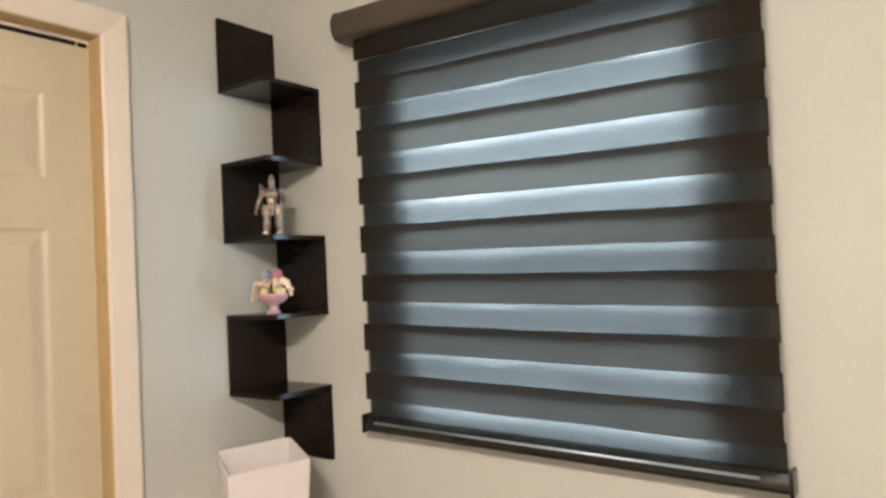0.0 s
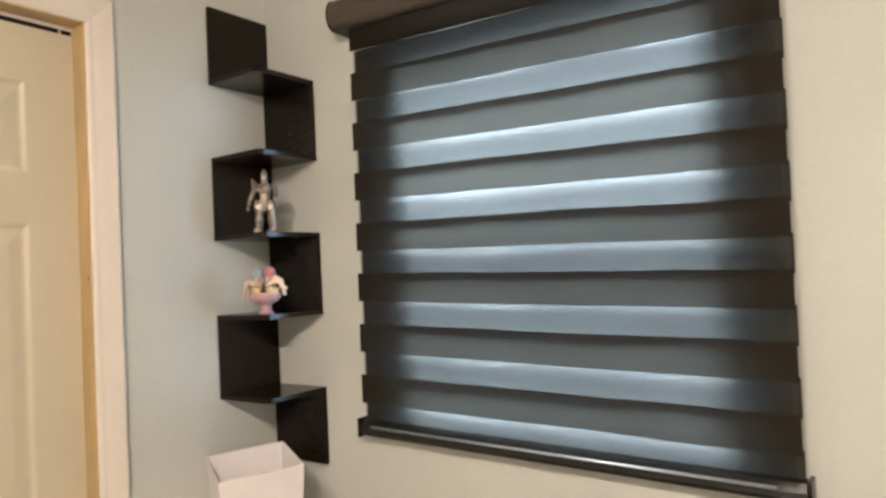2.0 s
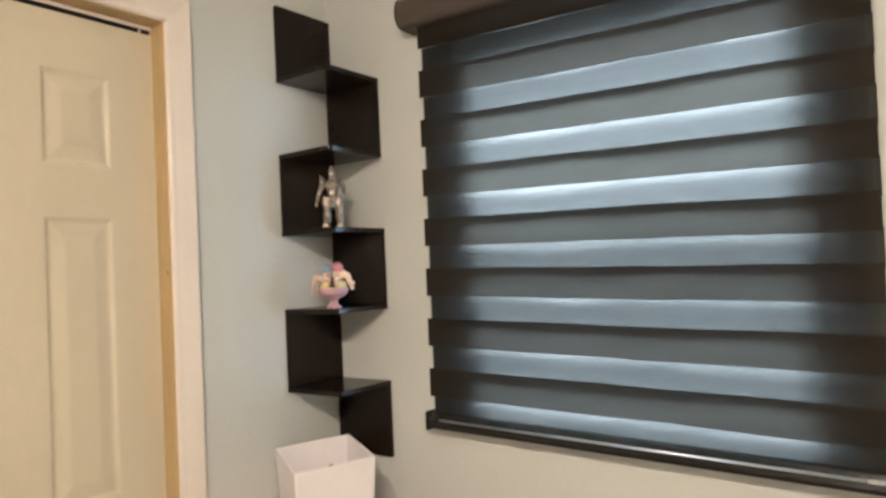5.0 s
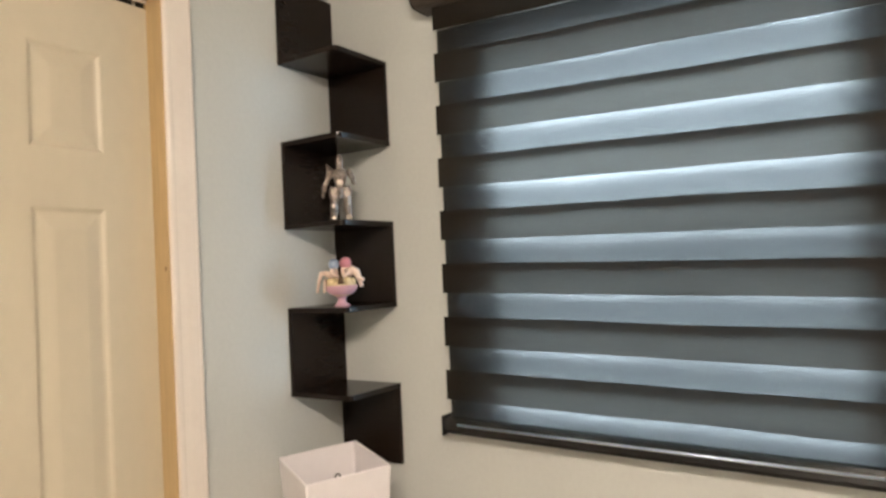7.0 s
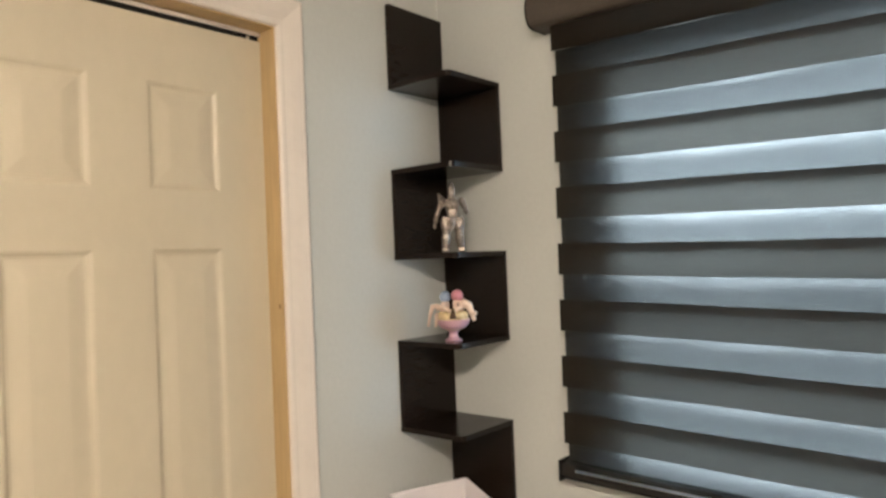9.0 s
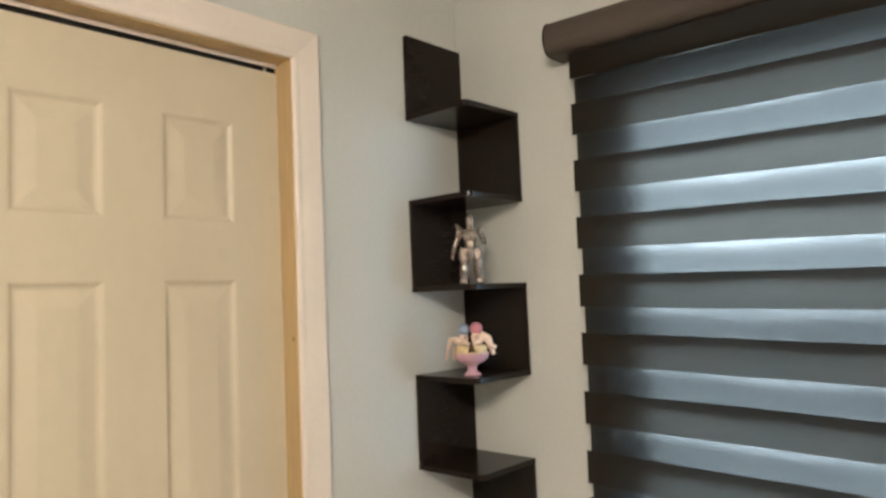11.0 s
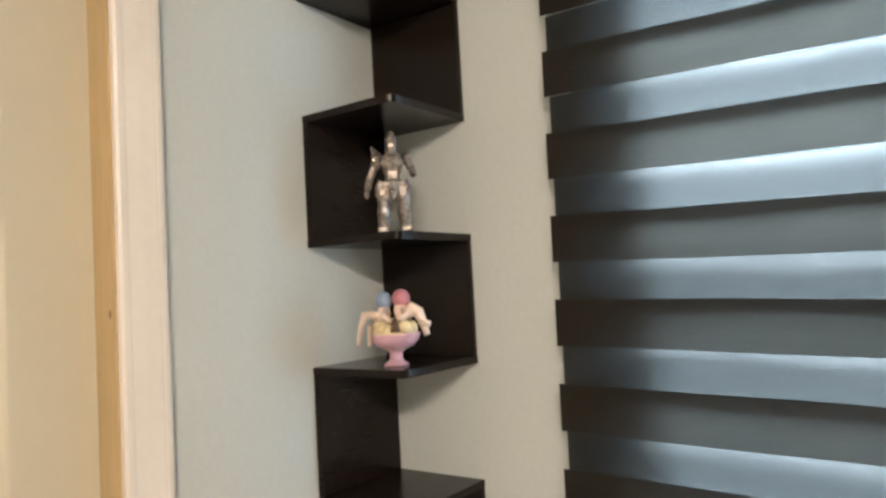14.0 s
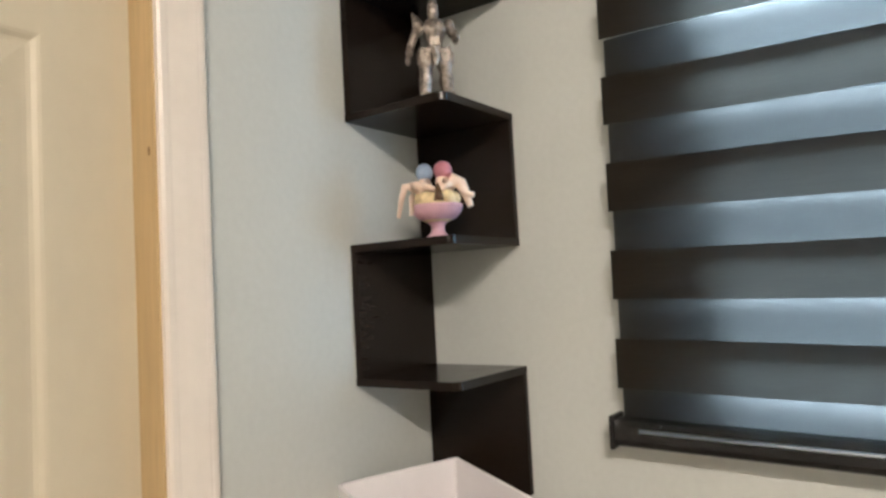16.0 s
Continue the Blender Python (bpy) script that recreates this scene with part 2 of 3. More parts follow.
def under(ob, thing):
    ob.matrix_parent_inverse = thing.matrix_world.inverted()
    return ob


for name, lo, hi in (("jamb", (-0.12, D1, 0), (0.0, D1 + 0.02, DT)), ("jamb", (-0.12, D0 - 0.02, 0), (0.0, D0, DT)), ("head_jamb", (-0.12, D0 - 0.02, DT), (0.0, D1 + 0.02, DT + 0.02))):
    under(box(name, lo, hi, JAMB, frame_thing, 0.001, "ochre varnished wood"), frame_thing)
bm = bmesh.new()
ball(bm, (-0.012, D1 - 0.0002, 1.447), (0.0030, 0.0006, 0.006), u=12, v=8)
under(part("knot", bm, KNOT, frame_thing, "small dark knot in the jamb", smooth=True), frame_thing)
CASING = [(0.0, 0.0), (0.0, 0.007), (0.004, 0.010), (0.010, 0.0108), (0.014, 0.0106), (0.020, 0.0118), (0.030, 0.014), (0.044, 0.0162), (0.050, 0.0172), (0.053, 0.0172), (0.056, 0.0182), (0.062, 0.0178), (0.0655, 0.015), (0.0665, 0.0)]
ya, yb, zt = D0 - 0.003, D1 + 0.003, DT + 0.003
for path in ([((yb, 0), (1, 0)), ((yb, zt), (1, 1))], [((yb, zt), (1, 1)), ((ya, zt), (-1, 1))], [((ya, zt), (-1, 1)), ((ya, 0), (-1, 0))]):
    bm = bmesh.new()
    swept(bm, path, CASING)
    under(part("casing", bm, TRIM, frame_thing), frame_thing)


# the six-panel door
def door_panel(y0, y1, z0, z1, face):
    """A moulded raised panel that fills its hole in the door."""
    steps = [(0.0, 0.0), (0.004, -0.0015), (0.009, -0.0055), (0.014, -0.0068), (0.019, -0.0063), (0.041, -0.0022), (0.045, -0.0016)]
    bm = bmesh.new()
    loops = [[bm.verts.new((face + d, y, z)) for y, z in ((y0 + i, z0 + i), (y1 - i, z0 + i), (y1 - i, z1 - i), (y0 + i, z1 - i))] for i, d in steps]
    for a, b in zip(loops, loops[1:]):
        for k in range(4):
            bm.faces.new([a[k], a[(k + 1) % 4], b[(k + 1) % 4], b[k]])
    bm.faces.new(loops[-1])
    return bm


FACE = -0.050
door = structure(empty("door_1", FACE, 0.5 * (D0 + D1), 0.008), "closed cream painted six-panel door in its frame", "door")
COLS = [(-1.074, -0.921), (-0.811, -0.659)]
ROWS_Z = [(0.235, 0.790), (0.947, 1.577), (1.692, 1.903)]
ys = [D0 - 0.015, *COLS[0], *COLS[1], D1 + 0.015]
zs = [0.008, *ROWS_Z[0], *ROWS_Z[1], *ROWS_Z[2], 2.0295]
bm = bmesh.new()
gv = {(i, j): bm.verts.new((FACE, y, z)) for i, y in enumerate(ys) for j, z in enumerate(zs)}
for i in range(5):
    for j in range(7):
        if not (i in (1, 3) and j in (1, 3, 5)):
            bm.faces.new([gv[i, j], gv[i + 1, j], gv[i + 1, j + 1], gv[i, j + 1]])
back = {(i, j): bm.verts.new((FACE - 0.034, ys[i], zs[j])) for i in (0, 5) for j in (0, 7)}
bm.faces.new([back[0, 0], back[0, 7], back[5, 7], back[5, 0]])
bm.faces.new([gv[i, 0] for i in range(6)] + [back[5, 0], back[0, 0]])
bm.faces.new([gv[i, 7] for i in range(6)] + [back[5, 7], back[0, 7]])
bm.faces.new([gv[0, j] for j in range(8)] + [back[0, 7], back[0, 0]])
bm.faces.new([gv[5, j] for j in range(8)] + [back[5, 7], back[5, 0]])
under(part("slab", bm, DOOR, door), door)
for y0, y1 in COLS:
    for z0, z1 in ROWS_Z:
        under(part("panel", door_panel(y0, y1, z0, z1, FACE), DOOR, door), door)

# sliding track over the door
track = tagged(empty("door_track", -0.05, 0.5 * (D0 + D1), 2.055), "dark sliding door track with a pale fascia and steel hanger", "door track")
under(box("fascia", (-0.050, D0 + 0.001, 2.0400), (-0.046, D1 - 0.001, 2.0490), TRIM, track, 0.0005, "pale painted strip"), track)
under(box("rail", (-0.085, D0 + 0.001, 2.0330), (-0.056, D1 - 0.001, 2.0490), DARK, track, 0.001, "black metal rail"), track)
under(box("hanger", (-0.056, -0.580, 2.0297), (-0.052, -0.574, 2.0400), STEEL, track, 0.0005, "small steel bracket"), track)

# ---- window behind the blind ----
window = structure(empty("window_1", 0.5 * (WX0 + WX1), 0.1, WZ0), "white vinyl sash window with a half insect screen", "window")
bm = bmesh.new()
for lo, hi in (((WX0, 0.09, WZ0), (WX0 + STILE_WIDE, 0.13, WZ1)), ((WX1 - STILE, 0.09, WZ0), (WX1, 0.13, WZ1)), ((WX0 + STILE_WIDE, 0.09, WZ0), (WX1 - STILE, 0.13, WZ0 + 0.03)), ((WX0 + STILE_WIDE, 0.09, WZ1 - 0.03), (WX1 - STILE, 0.13, WZ1))):
    block(bm, lo, hi, 0.003)
under(part("window_frame", bm, VINYL, window), window)
under(box("meeting_rail", (WX0 + STILE_WIDE, 0.095, 1.555), (WX1 - STILE, 0.125, 1.590), VINYL, window, 0.003), window)
for z0, z1 in ((WZ0 + 0.03, 1.555), (1.590, WZ1 - 0.03)):
    pane = under(box("pane", (WX0 + STILE_WIDE, 0.098, z0), (WX1 - STILE, 0.102, z1), GLASS, window), window)
    pane.visible_shadow = False
bm = bmesh.new()
bm.faces.new([bm.verts.new(p) for p in ((WX0 + STILE_WIDE, 0.127, WZ0 + 0.03), (WX1 - STILE, 0.127, WZ0 + 0.03), (WX1 - STILE, 0.127, 1.56), (WX0 + STILE_WIDE, 0.127, 1.56))])
under(part("insect_screen", bm, SCREEN, window), window)

# ---- zebra blind ----
BX0, BX1 = 0.388, 1.411
blind = tagged(empty("zebra_blind", 0.9, -0.04, 2.16), "dark brown zebra roller blind, lowered over a window", "window blind")
# cassette: rounded front, flat back
bm = bmesh.new()
outline = [(-0.003, 2.068), (-0.003, 2.146), (-0.055, 2.148)] + [(-0.058 - 0.030 * math.sin(a) ** 0.8, 2.108 + 0.040 * math.cos(a)) for a in [math.pi * k / 12 for k in range(1, 12)]] + [(-0.055, 2.068)]
ends = [[bm.verts.new((x, y, z)) for y, z in outline] for x in (BX0 - 0.043, BX1 + 0.050)]
for i in range(len(outline)):
    j = (i + 1) % len(outline)
    bm.faces.new([ends[0][i], ends[0][j], ends[1][j], ends[1][i]])
bm.faces.new(ends[0])
bm.faces.new(ends[1][::-1])
under(part("cassette", bm, CASSETTE, blind, "brown fabric-wrapped cassette"), blind)
for x in (BX0 - 0.047, BX1 + 0.050):
    bm = bmesh.new()
    mid = Vector((0, -0.045, 2.108))
    rings = [[bm.verts.new((x + dx, mid.y + (y - mid.y) * 1.04 * s, mid.z + (z - mid.z) * 1.04 * s)) for y, z in outline] for dx, s in ((0, 0.96), (0.001, 1.0), (0.003, 1.0), (0.004, 0.97))]
    for a, b in zip(rings, rings[1:]):
        for i in range(len(outline)):
            bm.faces.new([a[i], a[(i + 1) % len(outline)], b[(i + 1) % len(outline)], b[i]])
    bm.faces.new(rings[0])
    bm.faces.new(rings[-1][::-1])
    under(part("end_cap", bm, RAIL, blind, "black plastic end cap"), blind)

PERIOD, CLEAR_H, FIRST = 0.1304, 0.0580, 1.879


def band(name, x0, x1, y, z0, z1, mat, seed, wave=0.0022, sag=0.0):
    """A strip of cloth with gently wavering edges and folds."""
    bm = bmesh.new()
    nx, nz = 80, 3
    grid = []
    for i in range(nx + 1):
        x = x0 + (x1 - x0) * i / nx
        hold = min(1.0, 6 * min(i, nx - i) / nx)
        lift = [wave * hold * noise.noise((x * 4.5, e * 3.1 + seed, 0.7)) for e in (0, 1)]
        lift[1] -= sag * math.cos(2 * math.pi * (x - 0.77) / 0.45)
        fold = 0.003 * hold * noise.noise((x * 3.5, seed * 1.7, z0 * 5))
        grid.append([bm.verts.new((x, y + fold * math.sin(math.pi * j / nz), z0 + lift[0] + (z1 + lift[1] - z0 - lift[0]) * j / nz)) for j in range(nz + 1)])
    for a, b in zip(grid, grid[1:]):
        for j in range(nz):
            bm.faces.new([a[j], b[j], b[j + 1], a[j + 1]])
    return under(part(name, bm, mat, blind, smooth=True), blind)


BOTTOM, TOP, FRONT, REAR = 1.040, 2.075, -0.052, -0.034
for k in range(-1, 7):
    top = FIRST - PERIOD * k
    low = top - CLEAR_H
    band("sheer_band", BX0 + 0.011, BX1 - 0.011, FRONT, max(low, BOTTOM), min(top, TOP), SHEER, k + 20)
    if low > BOTTOM:
        band("opaque_band", BX0, BX1, FRONT - 0.0006, max(low - (PERIOD - CLEAR_H), BOTTOM), low, OPAQUE, k)
    # the rear layer hangs with its bands behind the clear strips of the front
    rt = top + 0.0052
    band("rear_band", BX0, BX1, REAR, max(rt - (PERIOD - CLEAR_H), BOTTOM), rt, REVERSE, k + 40, 0.0050, 0.0026)
    if rt - (PERIOD - CLEAR_H) > BOTTOM:
        band("rear_sheer_band", BX0 + 0.011, BX1 - 0.011, REAR + 0.0006, max(rt - PERIOD, BOTTOM), rt - (PERIOD - CLEAR_H), SHEER, k + 60)
band("opaque_band", BX0, BX1, FRONT - 0.0006, FIRST + PERIOD, TOP, OPAQUE, 9)
# bottom rail
bm = bmesh.new()
sect = [(-0.016, 1.0126), (-0.016, 1.0476), (-0.024, 1.0520), (-0.040, 1.0520), (-0.047, 1.0485), (-0.050, 1.0406), (-0.054, 1.0319), (-0.057, 1.0214), (-0.054, 1.0135), (-0.046, 1.0100), (-0.024, 1.0100)]
ends = [[bm.verts.new((x, y, z)) for y, z in sect] for x in (BX0 - 0.010, BX1 + 0.006)]
for i in range(len(sect)):
    j = (i + 1) % len(sect)
    bm.faces.new([ends[0][i], ends[0][j], ends[1][j], ends[1][i]])
bm.faces.new(ends[0])
bm.faces.new(ends[1][::-1])
# the black rail's bluish highlight, made as an added pale metal bead
bead = bmesh.new()
tube(bead, [(BX0 + 0.030, -0.0565, 1.0365), (BX1 - 0.045, -0.0565, 1.0365)], [0.0032, 0.0032], 12)
rail = under(part("bottom_rail", bm, RAIL, blind, "black bottom rail"), blind)
under(part("trim_bead", bead, RAIL_GLINT, blind, "thin pale bead standing in for the rail highlight", smooth=True), blind)
for x in (BX0 - 0.016, BX1 + 0.004):
    bm = bmesh.new()
    block(bm, (x, -0.059, 1.006), (x + 0.008, -0.013, 1.056), 0.003)
    under(part("rail_cap", bm, RAIL, blind), blind)

# the blind hangs a little lower towards one end, its head more than its rail
for piece in blind.children:
    for v in piece.data.vertices:
        z = v.co.z
        v.co.z -= (0.024 + 0.0148 * (z - 1.0)) * (v.co.x - BX0) / 1.02
        v.co.x -= 0.0105 * (1.88 - z)

# ---- zigzag corner shelf ----
S, SL, T = 0.200, 0.205, 0.013
LEVELS = [1.981, 1.7655, 1.550, 1.3345, 1.119]
shelf = tagged(empty("corner_shelf", 0.0, 0.0, 0.906), "black-brown zigzag corner wall shelf of five tiers", "shelf")
def shelf_board(z, radius=0.012):
    """A square board with a rounded free corner and softened edges."""
    bm = bmesh.new()
    arc = [(S - radius + radius * math.cos(a), -SL + radius - radius * math.sin(a)) for a in [math.pi / 2 * k / 6 for k in range(7)]]
    corners = [(0.0005, -0.0005), (S, -0.0005)] + arc + [(0.0005, -SL)]
    low = [bm.verts.new((x, y, z - T)) for x, y in corners]
    high = [bm.verts.new((x, y, z)) for x, y in corners]
    bm.faces.new(low)
    bm.faces.new(high[::-1])
    n = len(corners)
    for k in range(n):
        bm.faces.new([low[k], high[k], high[(k + 1) % n], low[(k + 1) % n]])
    rims = [e for e in bm.edges if abs(e.verts[0].co.z - e.verts[1].co.z) < 1e-6]
    bmesh.ops.bevel(bm, geom=rims, offset=0.0012, segments=2, profile=0.5, affect="EDGES")
    return bm


for z in LEVELS:
    under(part("shelf_board", shelf_board(z), SHELF, shelf), shelf)
tops, lows = [2.186] + [z - T for z in LEVELS], LEVELS + [0.906]
for n, (hi, lo) in enumerate(zip(tops, lows)):
    if n % 2 == 0:
        under(box("back_panel", (0.0005, -SL, lo), (T, -0.0005, hi), SHELF, shelf, 0.0012), shelf)
    else:
        under(box("back_panel", (0.0005, -T, lo), (S, -0.0005, hi), SHELF, shelf, 0.0012), shelf)

# ---- tapered bin ----
BIN_C, BIN_TURN, BIN_H = (0.154, -0.226), -29.5, 0.965
HALF_U, HALF_V = 0.121, 0.104


def tapered_bin():
    """A square tapered bin with thin walls; its rim dips a little to one corner."""
    bm = bmesh.new()
    n = 4

    def ring(inset, z, r):
        k = 0.46 + 0.54 * z / BIN_H
        hu, hv = HALF_U * k - inset, HALF_V * k - inset
        pts = []
        for c, (sx, sy) in enumerate(((1, 1), (-1, 1), (-1, -1), (1, -1))):
            for q in range(n + 1):
                a = math.pi / 2 * (c + q / n)
                x, y = sx * (hu - r) + r * math.cos(a), sy * (hv - r) + r * math.sin(a)
                dip = (-0.005 * x / HALF_U + 0.006 * y / HALF_V) * (z / BIN_H) ** 4
                pts.append(bm.verts.new((x, y, z + dip)))
        return pts

    top = BIN_H
    rows = [ring(0.003, 0, 0.006), ring(0, 0.003, 0.007)] + [ring(0, z, 0.007) for z in (0.25, 0.5, 0.75, top - 0.002)]
    rows += [ring(0.0015, top, 0.007), ring(0.004, top, 0.005), ring(0.0055, top - 0.002, 0.005)] + [ring(0.0055, z, 0.005) for z in (0.8, 0.6, 0.4)]
    for a, b in zip(rows, rows[1:]):
        for k in range(len(a)):
            bm.faces.new([a[k], a[(k + 1) % len(a)], b[(k + 1) % len(a)], b[k]])
    bm.faces.new(rows[0][::-1])
    bm.faces.new(rows[-1])
    return bm


bin_thing = tagged(empty("tapered_bin"), "tall white square tapered bin standing in the corner", "bin")
bin_thing.matrix_world = pose(*BIN_C, 0, 0, 0, BIN_TURN)
part("body", tapered_bin(), BIN, bin_thing)
bm = bmesh.new()
lean = math.atan(0.54 * HALF_U / BIN_H)
grommet = Vector((-HALF_U * 0.958 + 0.0065, 0.046, 0.893))
tilt = pose(*grommet, 0, 90 - math.degrees(lean), 0)
loops = []
for k in range(20):
    a = k * math.tau / 20
    loops.append([bm.verts.new(tilt @ Vector(((0.0062 + 0.0022 * math.cos(b)) * math.cos(a), (0.0062 + 0.0022 * math.cos(b)) * math.sin(a), 0.0016 * math.sin(b)))) for b in [q * math.tau / 8 for q in range(8)]])
for k in range(20):
    for q in range(8):
        bm.faces.new([loops[k][q], loops[k][(q + 1) % 8], loops[(k + 1) % 20][(q + 1) % 8], loops[(k + 1) % 20][q]])
part("grommet", bm, PLUG, bin_thing, "small dark grey ring inside the rim", smooth=True)

# ---- figures on the shelf ----
def armoured_figure():
    """A small metal figure in plain armour shapes; faces -y."""
    bm = bmesh.new()
    for s in (-1, 1):
        block(bm, (s * 0.025 - 0.012, -0.023, 0.0), (s * 0.025 + 0.012, 0.012, 0.013), 0.004)
        tube(bm, [(s * 0.024, 0, 0.008), (s * 0.023, 0, 0.018), (s * 0.021, -0.001, 0.034), (s * 0.020, -0.002, 0.047)], [0.0105, 0.0125, 0.0155, 0.013], 10)
        ball(bm, (s * 0.021, -0.010, 0.047), (0.009, 0.006, 0.010), u=10, v=6)
        tube(bm, [(s * 0.021, 0, 0.046), (s * 0.019, 0, 0.060), (s * 0.014, 0, 0.078)], [0.013, 0.0175, 0.015], 10)
        block(bm, (s * 0.022 - 0.008, -0.016, 0.058), (s * 0.022 + 0.008, -0.008, 0.074), 0.003)
        ball(bm, (s * 0.031, 0, 0.119), (0.012, 0.014, 0.011), u=12, v=8)
        ball(bm, (s * 0.036, 0, 0.111), (0.009, 0.012, 0.010), u=10, v=6)
    # raised pointed plate on one shoulder
    tube(bm, [(-0.022, 0, 0.112), (-0.034, 0.001, 0.126), (-0.043, 0.002, 0.141)], [0.011, 0.010, 0.002], 8)
    block(bm, (-0.043, -0.012, 0.113), (-0.028, 0.006, 0.124), 0.003)
    # one arm hangs outwards, the other is bent with the fist forward
    tube(bm, [(-0.034, 0, 0.116), (-0.043, -0.002, 0.099), (-0.049, -0.004, 0.086)], [0.008, 0.0075, 0.0065], 8)
    tube(bm, [(-0.048, -0.004, 0.090), (-0.052, -0.007, 0.077), (-0.055, -0.009, 0.067)], [0.0075, 0.0082, 0.005], 8)
    ball(bm, (-0.056, -0.010, 0.063), (0.0055, 0.006, 0.007), u=8, v=6)
    tube(bm, [(0.034, 0, 0.116), (0.041, -0.002, 0.104), (0.043, -0.008, 0.093)], [0.008, 0.0078, 0.007], 8)
    tube(bm, [(0.043, -0.006, 0.095), (0.043, -0.020, 0.094), (0.041, -0.028, 0.096)], [0.0075, 0.008, 0.006], 8)
    ball(bm, (0.041, -0.031, 0.096), (0.0075, 0.007, 0.0075), u=10, v=8)
    ball(bm, (0, 0, 0.080), (0.021, 0.014, 0.012))
    tube(bm, [(0, 0, 0.078), (0, -0.001, 0.092), (0, -0.001, 0.110), (0, 0, 0.126)], [0.016, 0.0165, 0.023, 0.018], 12)
    for s in (-1, 1):
        ball(bm, (s * 0.011, -0.013, 0.112), (0.012, 0.009, 0.011), u=10, v=6)
    block(bm, (-0.012, -0.019, 0.084), (0.012, -0.011, 0.100), 0.003)
    block(bm, (-0.024, -0.016, 0.075), (0.024, 0.014, 0.083), 0.003)
    # hip plates and a hanging front plate
    tube(bm, [(0, -0.015, 0.078), (0, -0.018, 0.066), (0, -0.018, 0.054)], [0.010, 0.008, 0.003], 6)
    for s in (-1, 1):
        tube(bm, [(s * 0.022, -0.006, 0.082), (s * 0.030, -0.006, 0.070), (s * 0.033, -0.005, 0.058)], [0.010, 0.010, 0.005], 6)
    tube(bm, [(0, 0, 0.122), (0, 0, 0.136)], [0.012, 0.0095], 10)
    tube(bm, [(0, -0.001, 0.132), (0, -0.001, 0.140), (0, -0.001, 0.152), (0, 0, 0.161), (0, 0.001, 0.165)], [0.0100, 0.0112, 0.0108, 0.0075, 0.002], 12)
    block(bm, (-0.0080, -0.0130, 0.135), (0.0080, -0.002, 0.145), 0.003)
    block(bm, (-0.0095, -0.0125, 0.148), (0.0095, -0.002, 0.152), 0.0015)
    return bm


shape = armoured_figure()
bmesh.ops.scale(shape, vec=(0.78, 0.9, 1.04), verts=shape.verts)
figure = part("armoured_figurine", shape, ARMOUR)
figure.matrix_world = pose(0.150, -0.150, 1.550, 0, 0, 40)
tagged(figure, "small silver-bronze armoured figurine standing on a dark shelf", "figurine")


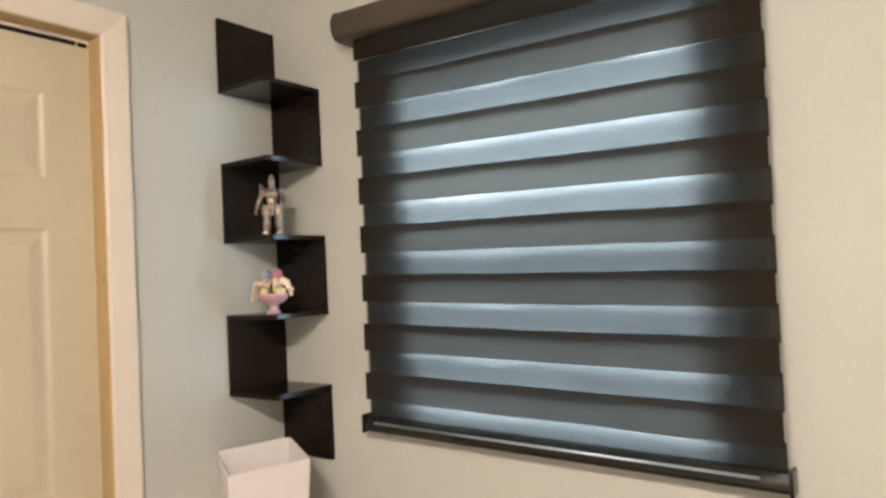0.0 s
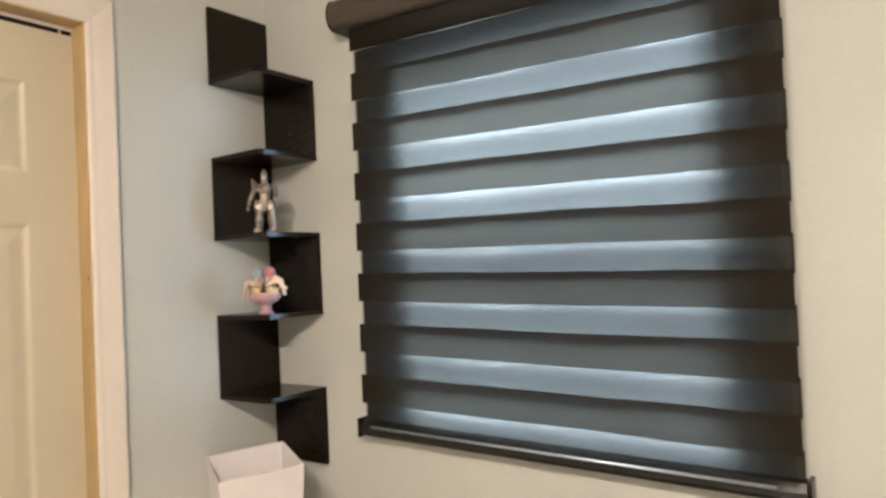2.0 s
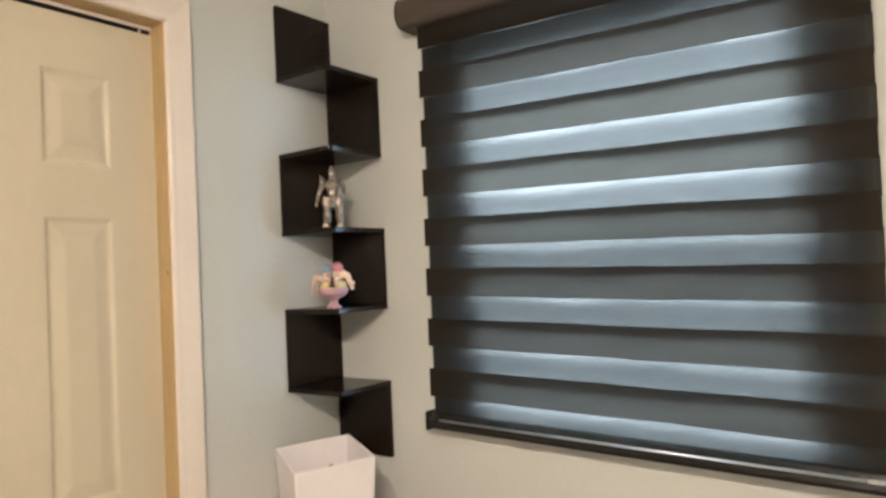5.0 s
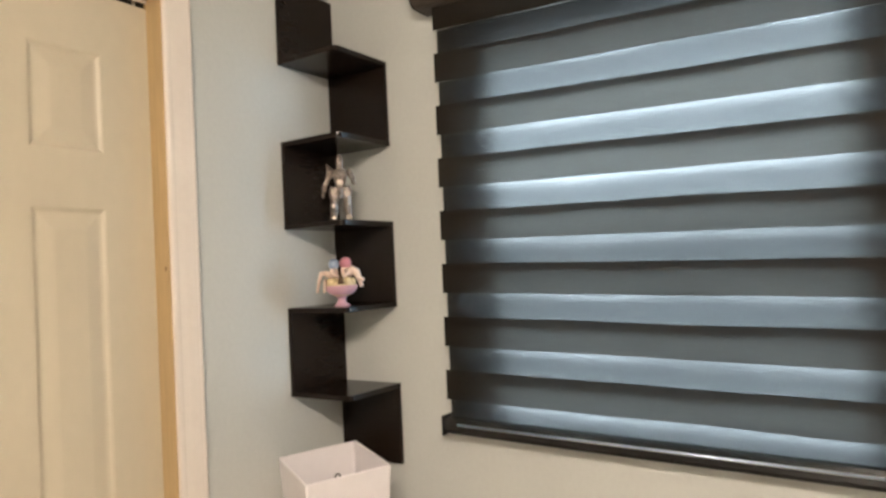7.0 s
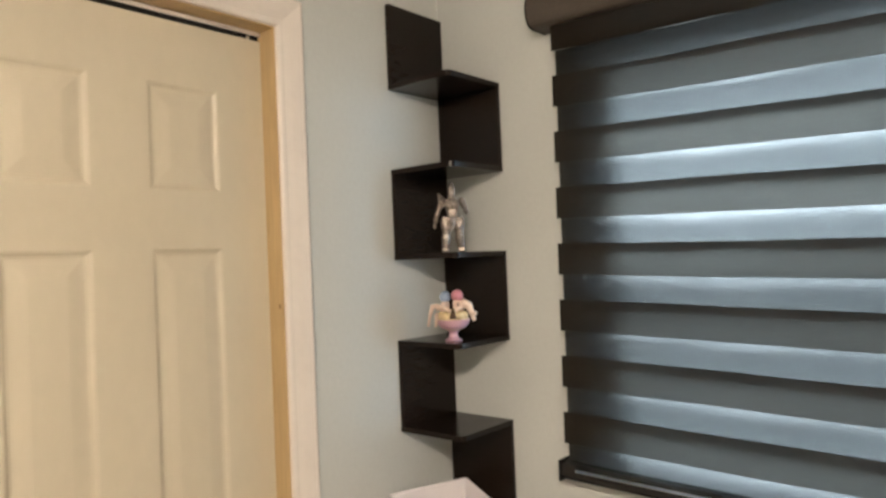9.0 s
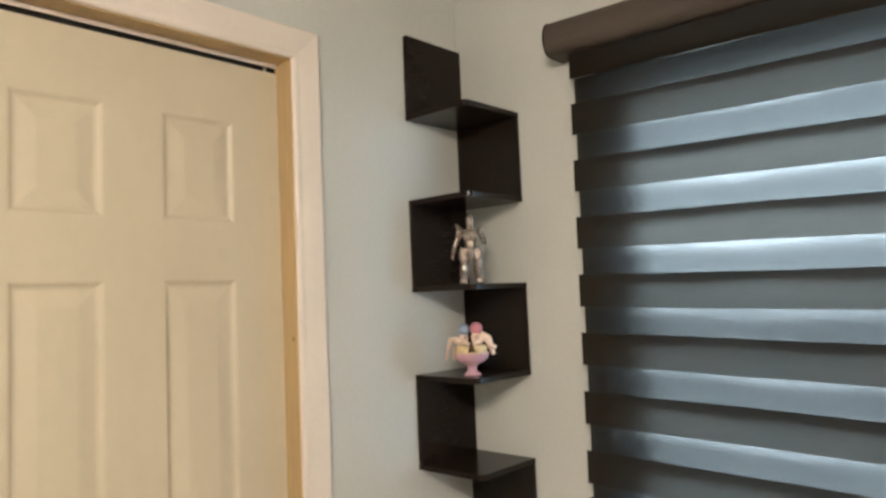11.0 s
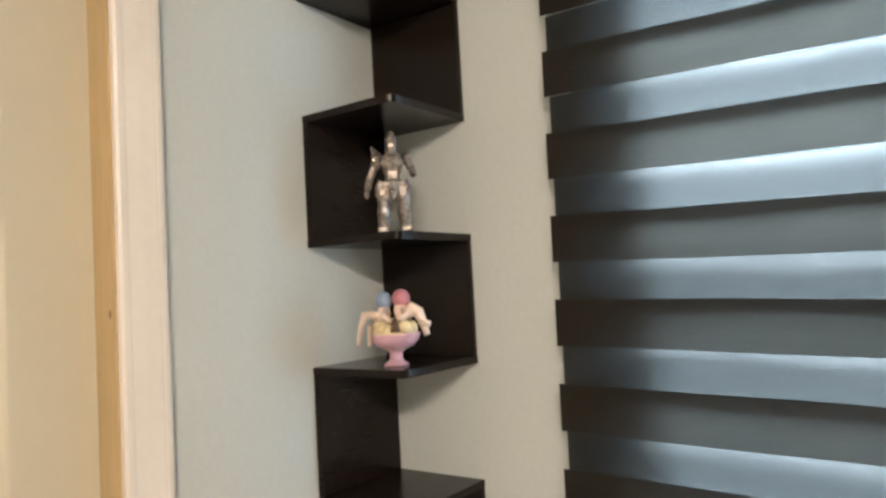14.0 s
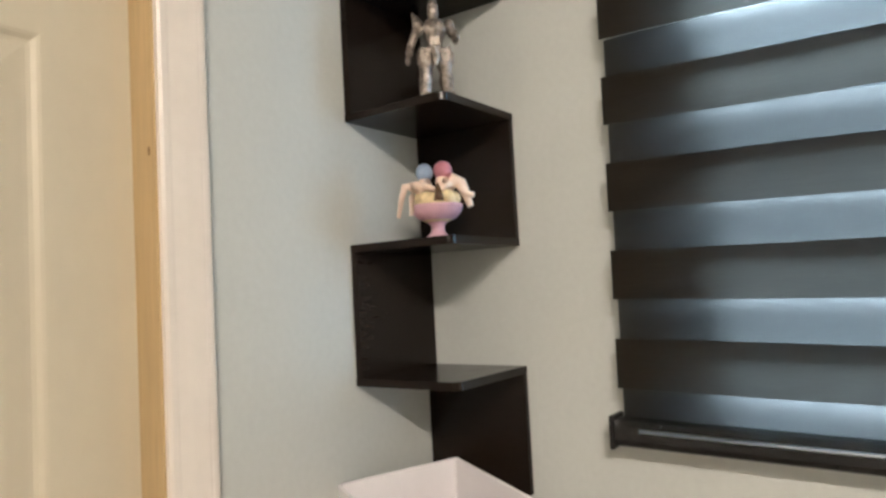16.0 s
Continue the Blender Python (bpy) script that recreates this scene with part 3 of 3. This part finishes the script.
def sundae_figurine():
    """A pedestal dish heaped with cream, round tops and drooping limbs; faces -y."""
    bm = bmesh.new()
    lathe(bm, (0, 0, 0), [(0.016, 0), (0.021, 0.0005), (0.021, 0.003), (0.015, 0.006), (0.011, 0.011), (0.011, 0.020), (0.017, 0.025), (0.030, 0.030), (0.039, 0.038), (0.0425, 0.047), (0.0435, 0.050), (0.041, 0.050), (0.039, 0.045)], mat=0)
    ball(bm, (0, 0, 0.048), (0.0395, 0.0395, 0.026), 1)
    for x, y, r in ((-0.018, -0.022, 0.013), (0.014, -0.026, 0.014), (0.0, -0.032, 0.010), (0.026, -0.012, 0.013), (-0.028, -0.002, 0.012)):
        ball(bm, (x, y, 0.058), (r, r, r * 0.9), 1, u=10, v=6)
    ball(bm, (-0.017, 0.008, 0.082), (0.011, 0.010, 0.015), 2, u=12, v=8)
    ball(bm, (0.012, 0.004, 0.084), (0.012, 0.011, 0.016), 2, u=12, v=8)
    ball(bm, (-0.017, 0.010, 0.101), (0.0145, 0.0145, 0.014), 4)
    ball(bm, (0.013, 0.006, 0.103), (0.0155, 0.0155, 0.0145), 3)
    ball(bm, (0.020, 0.012, 0.094), (0.007, 0.008, 0.014), 3, u=10, v=6)
    # limbs that hang over the rim
    for knee, foot, dy in ((-0.050, -0.062, 0.006), (-0.038, -0.043, -0.014)):
        tube(bm, [(-0.016, dy * 0.6, 0.068), (knee * 0.78, dy, 0.080), (knee, dy * 1.1, 0.080), ((knee + foot) / 2, dy * 1.3, 0.062), (foot, dy * 1.5, 0.034)], [0.007, 0.0075, 0.0065, 0.0048, 0.0032], 10, 2)
    tube(bm, [(0.018, -0.004, 0.072), (0.031, -0.004, 0.088), (0.040, -0.006, 0.081), (0.048, -0.010, 0.062), (0.053, -0.012, 0.045)], [0.008, 0.011, 0.010, 0.007, 0.005], 10, 2)
    tube(bm, [(0.040, -0.012, 0.066), (0.052, -0.016, 0.063), (0.059, -0.018, 0.062)], [0.005, 0.005, 0.0045], 8, 2)
    for s in (-1, 1):
        tube(bm, [(s * 0.014, -0.004, 0.086), (s * 0.020, -0.024, 0.078), (s * 0.006, -0.033, 0.070)], [0.005, 0.005, 0.004], 8, 2)
    tube(bm, [(0, -0.041, 0.054), (0, -0.037, 0.066), (0, -0.032, 0.080)], [0.0085, 0.0055, 0.001], 8, 5)
    return bm


shape = sundae_figurine()
bmesh.ops.scale(shape, vec=(0.98, 0.98, 1.06), verts=shape.verts)
sundae = part("sundae_figurine", shape, (PINK, CREAM, PALE, ROSE, BLUE, BROWN), smooth=True)
sundae.matrix_world = pose(0.140, -0.152, 1.3345, 0, 0, 41)
tagged(sundae, "pink pedestal dish figurine with cream filling and pale limbs", "figurine")

# ---- vanity light on the wall behind the walk ----
vanity = tagged(empty("vanity_light", 1.55, RY, 2.22), "nickel vanity wall light with three lit frosted globes", "lamp")
under(box("backplate", (1.24, RY, 2.19), (1.86, RY + 0.02, 2.25), NICKEL, vanity, 0.004), vanity)
for x in (1.33, 1.55, 1.77):
    bm = bmesh.new()
    tube(bm, [(x, RY + 0.02, 2.22), (x, RY + 0.095, 2.22)], [0.012, 0.012], 12)
    under(part("arm", bm, NICKEL, vanity), vanity)
    bm = bmesh.new()
    ball(bm, (x, RY + 0.15, 2.22), (0.06, 0.06, 0.06), u=20, v=12)
    # unseen cup, added so that less globe light reaches the upper walls
    cup = bmesh.new()
    lathe(cup, (x, RY + 0.15, 2.22), [(0.070 * math.cos(a), 0.070 * math.sin(a)) for a in [radians(d) for d in (-12, 0, 20, 40, 60, 80)]] + [(0.067 * math.cos(a), 0.067 * math.sin(a)) for a in [radians(d) for d in (80, 60, 40, 20, 0, -12)]], 24)
    under(part("shade_cup", cup, NICKEL, vanity, "unseen nickel cup added to cut the upward light", smooth=True), vanity)
    under(part("globe", bm, GLOBE, vanity, "glowing frosted globe", smooth=True), vanity)
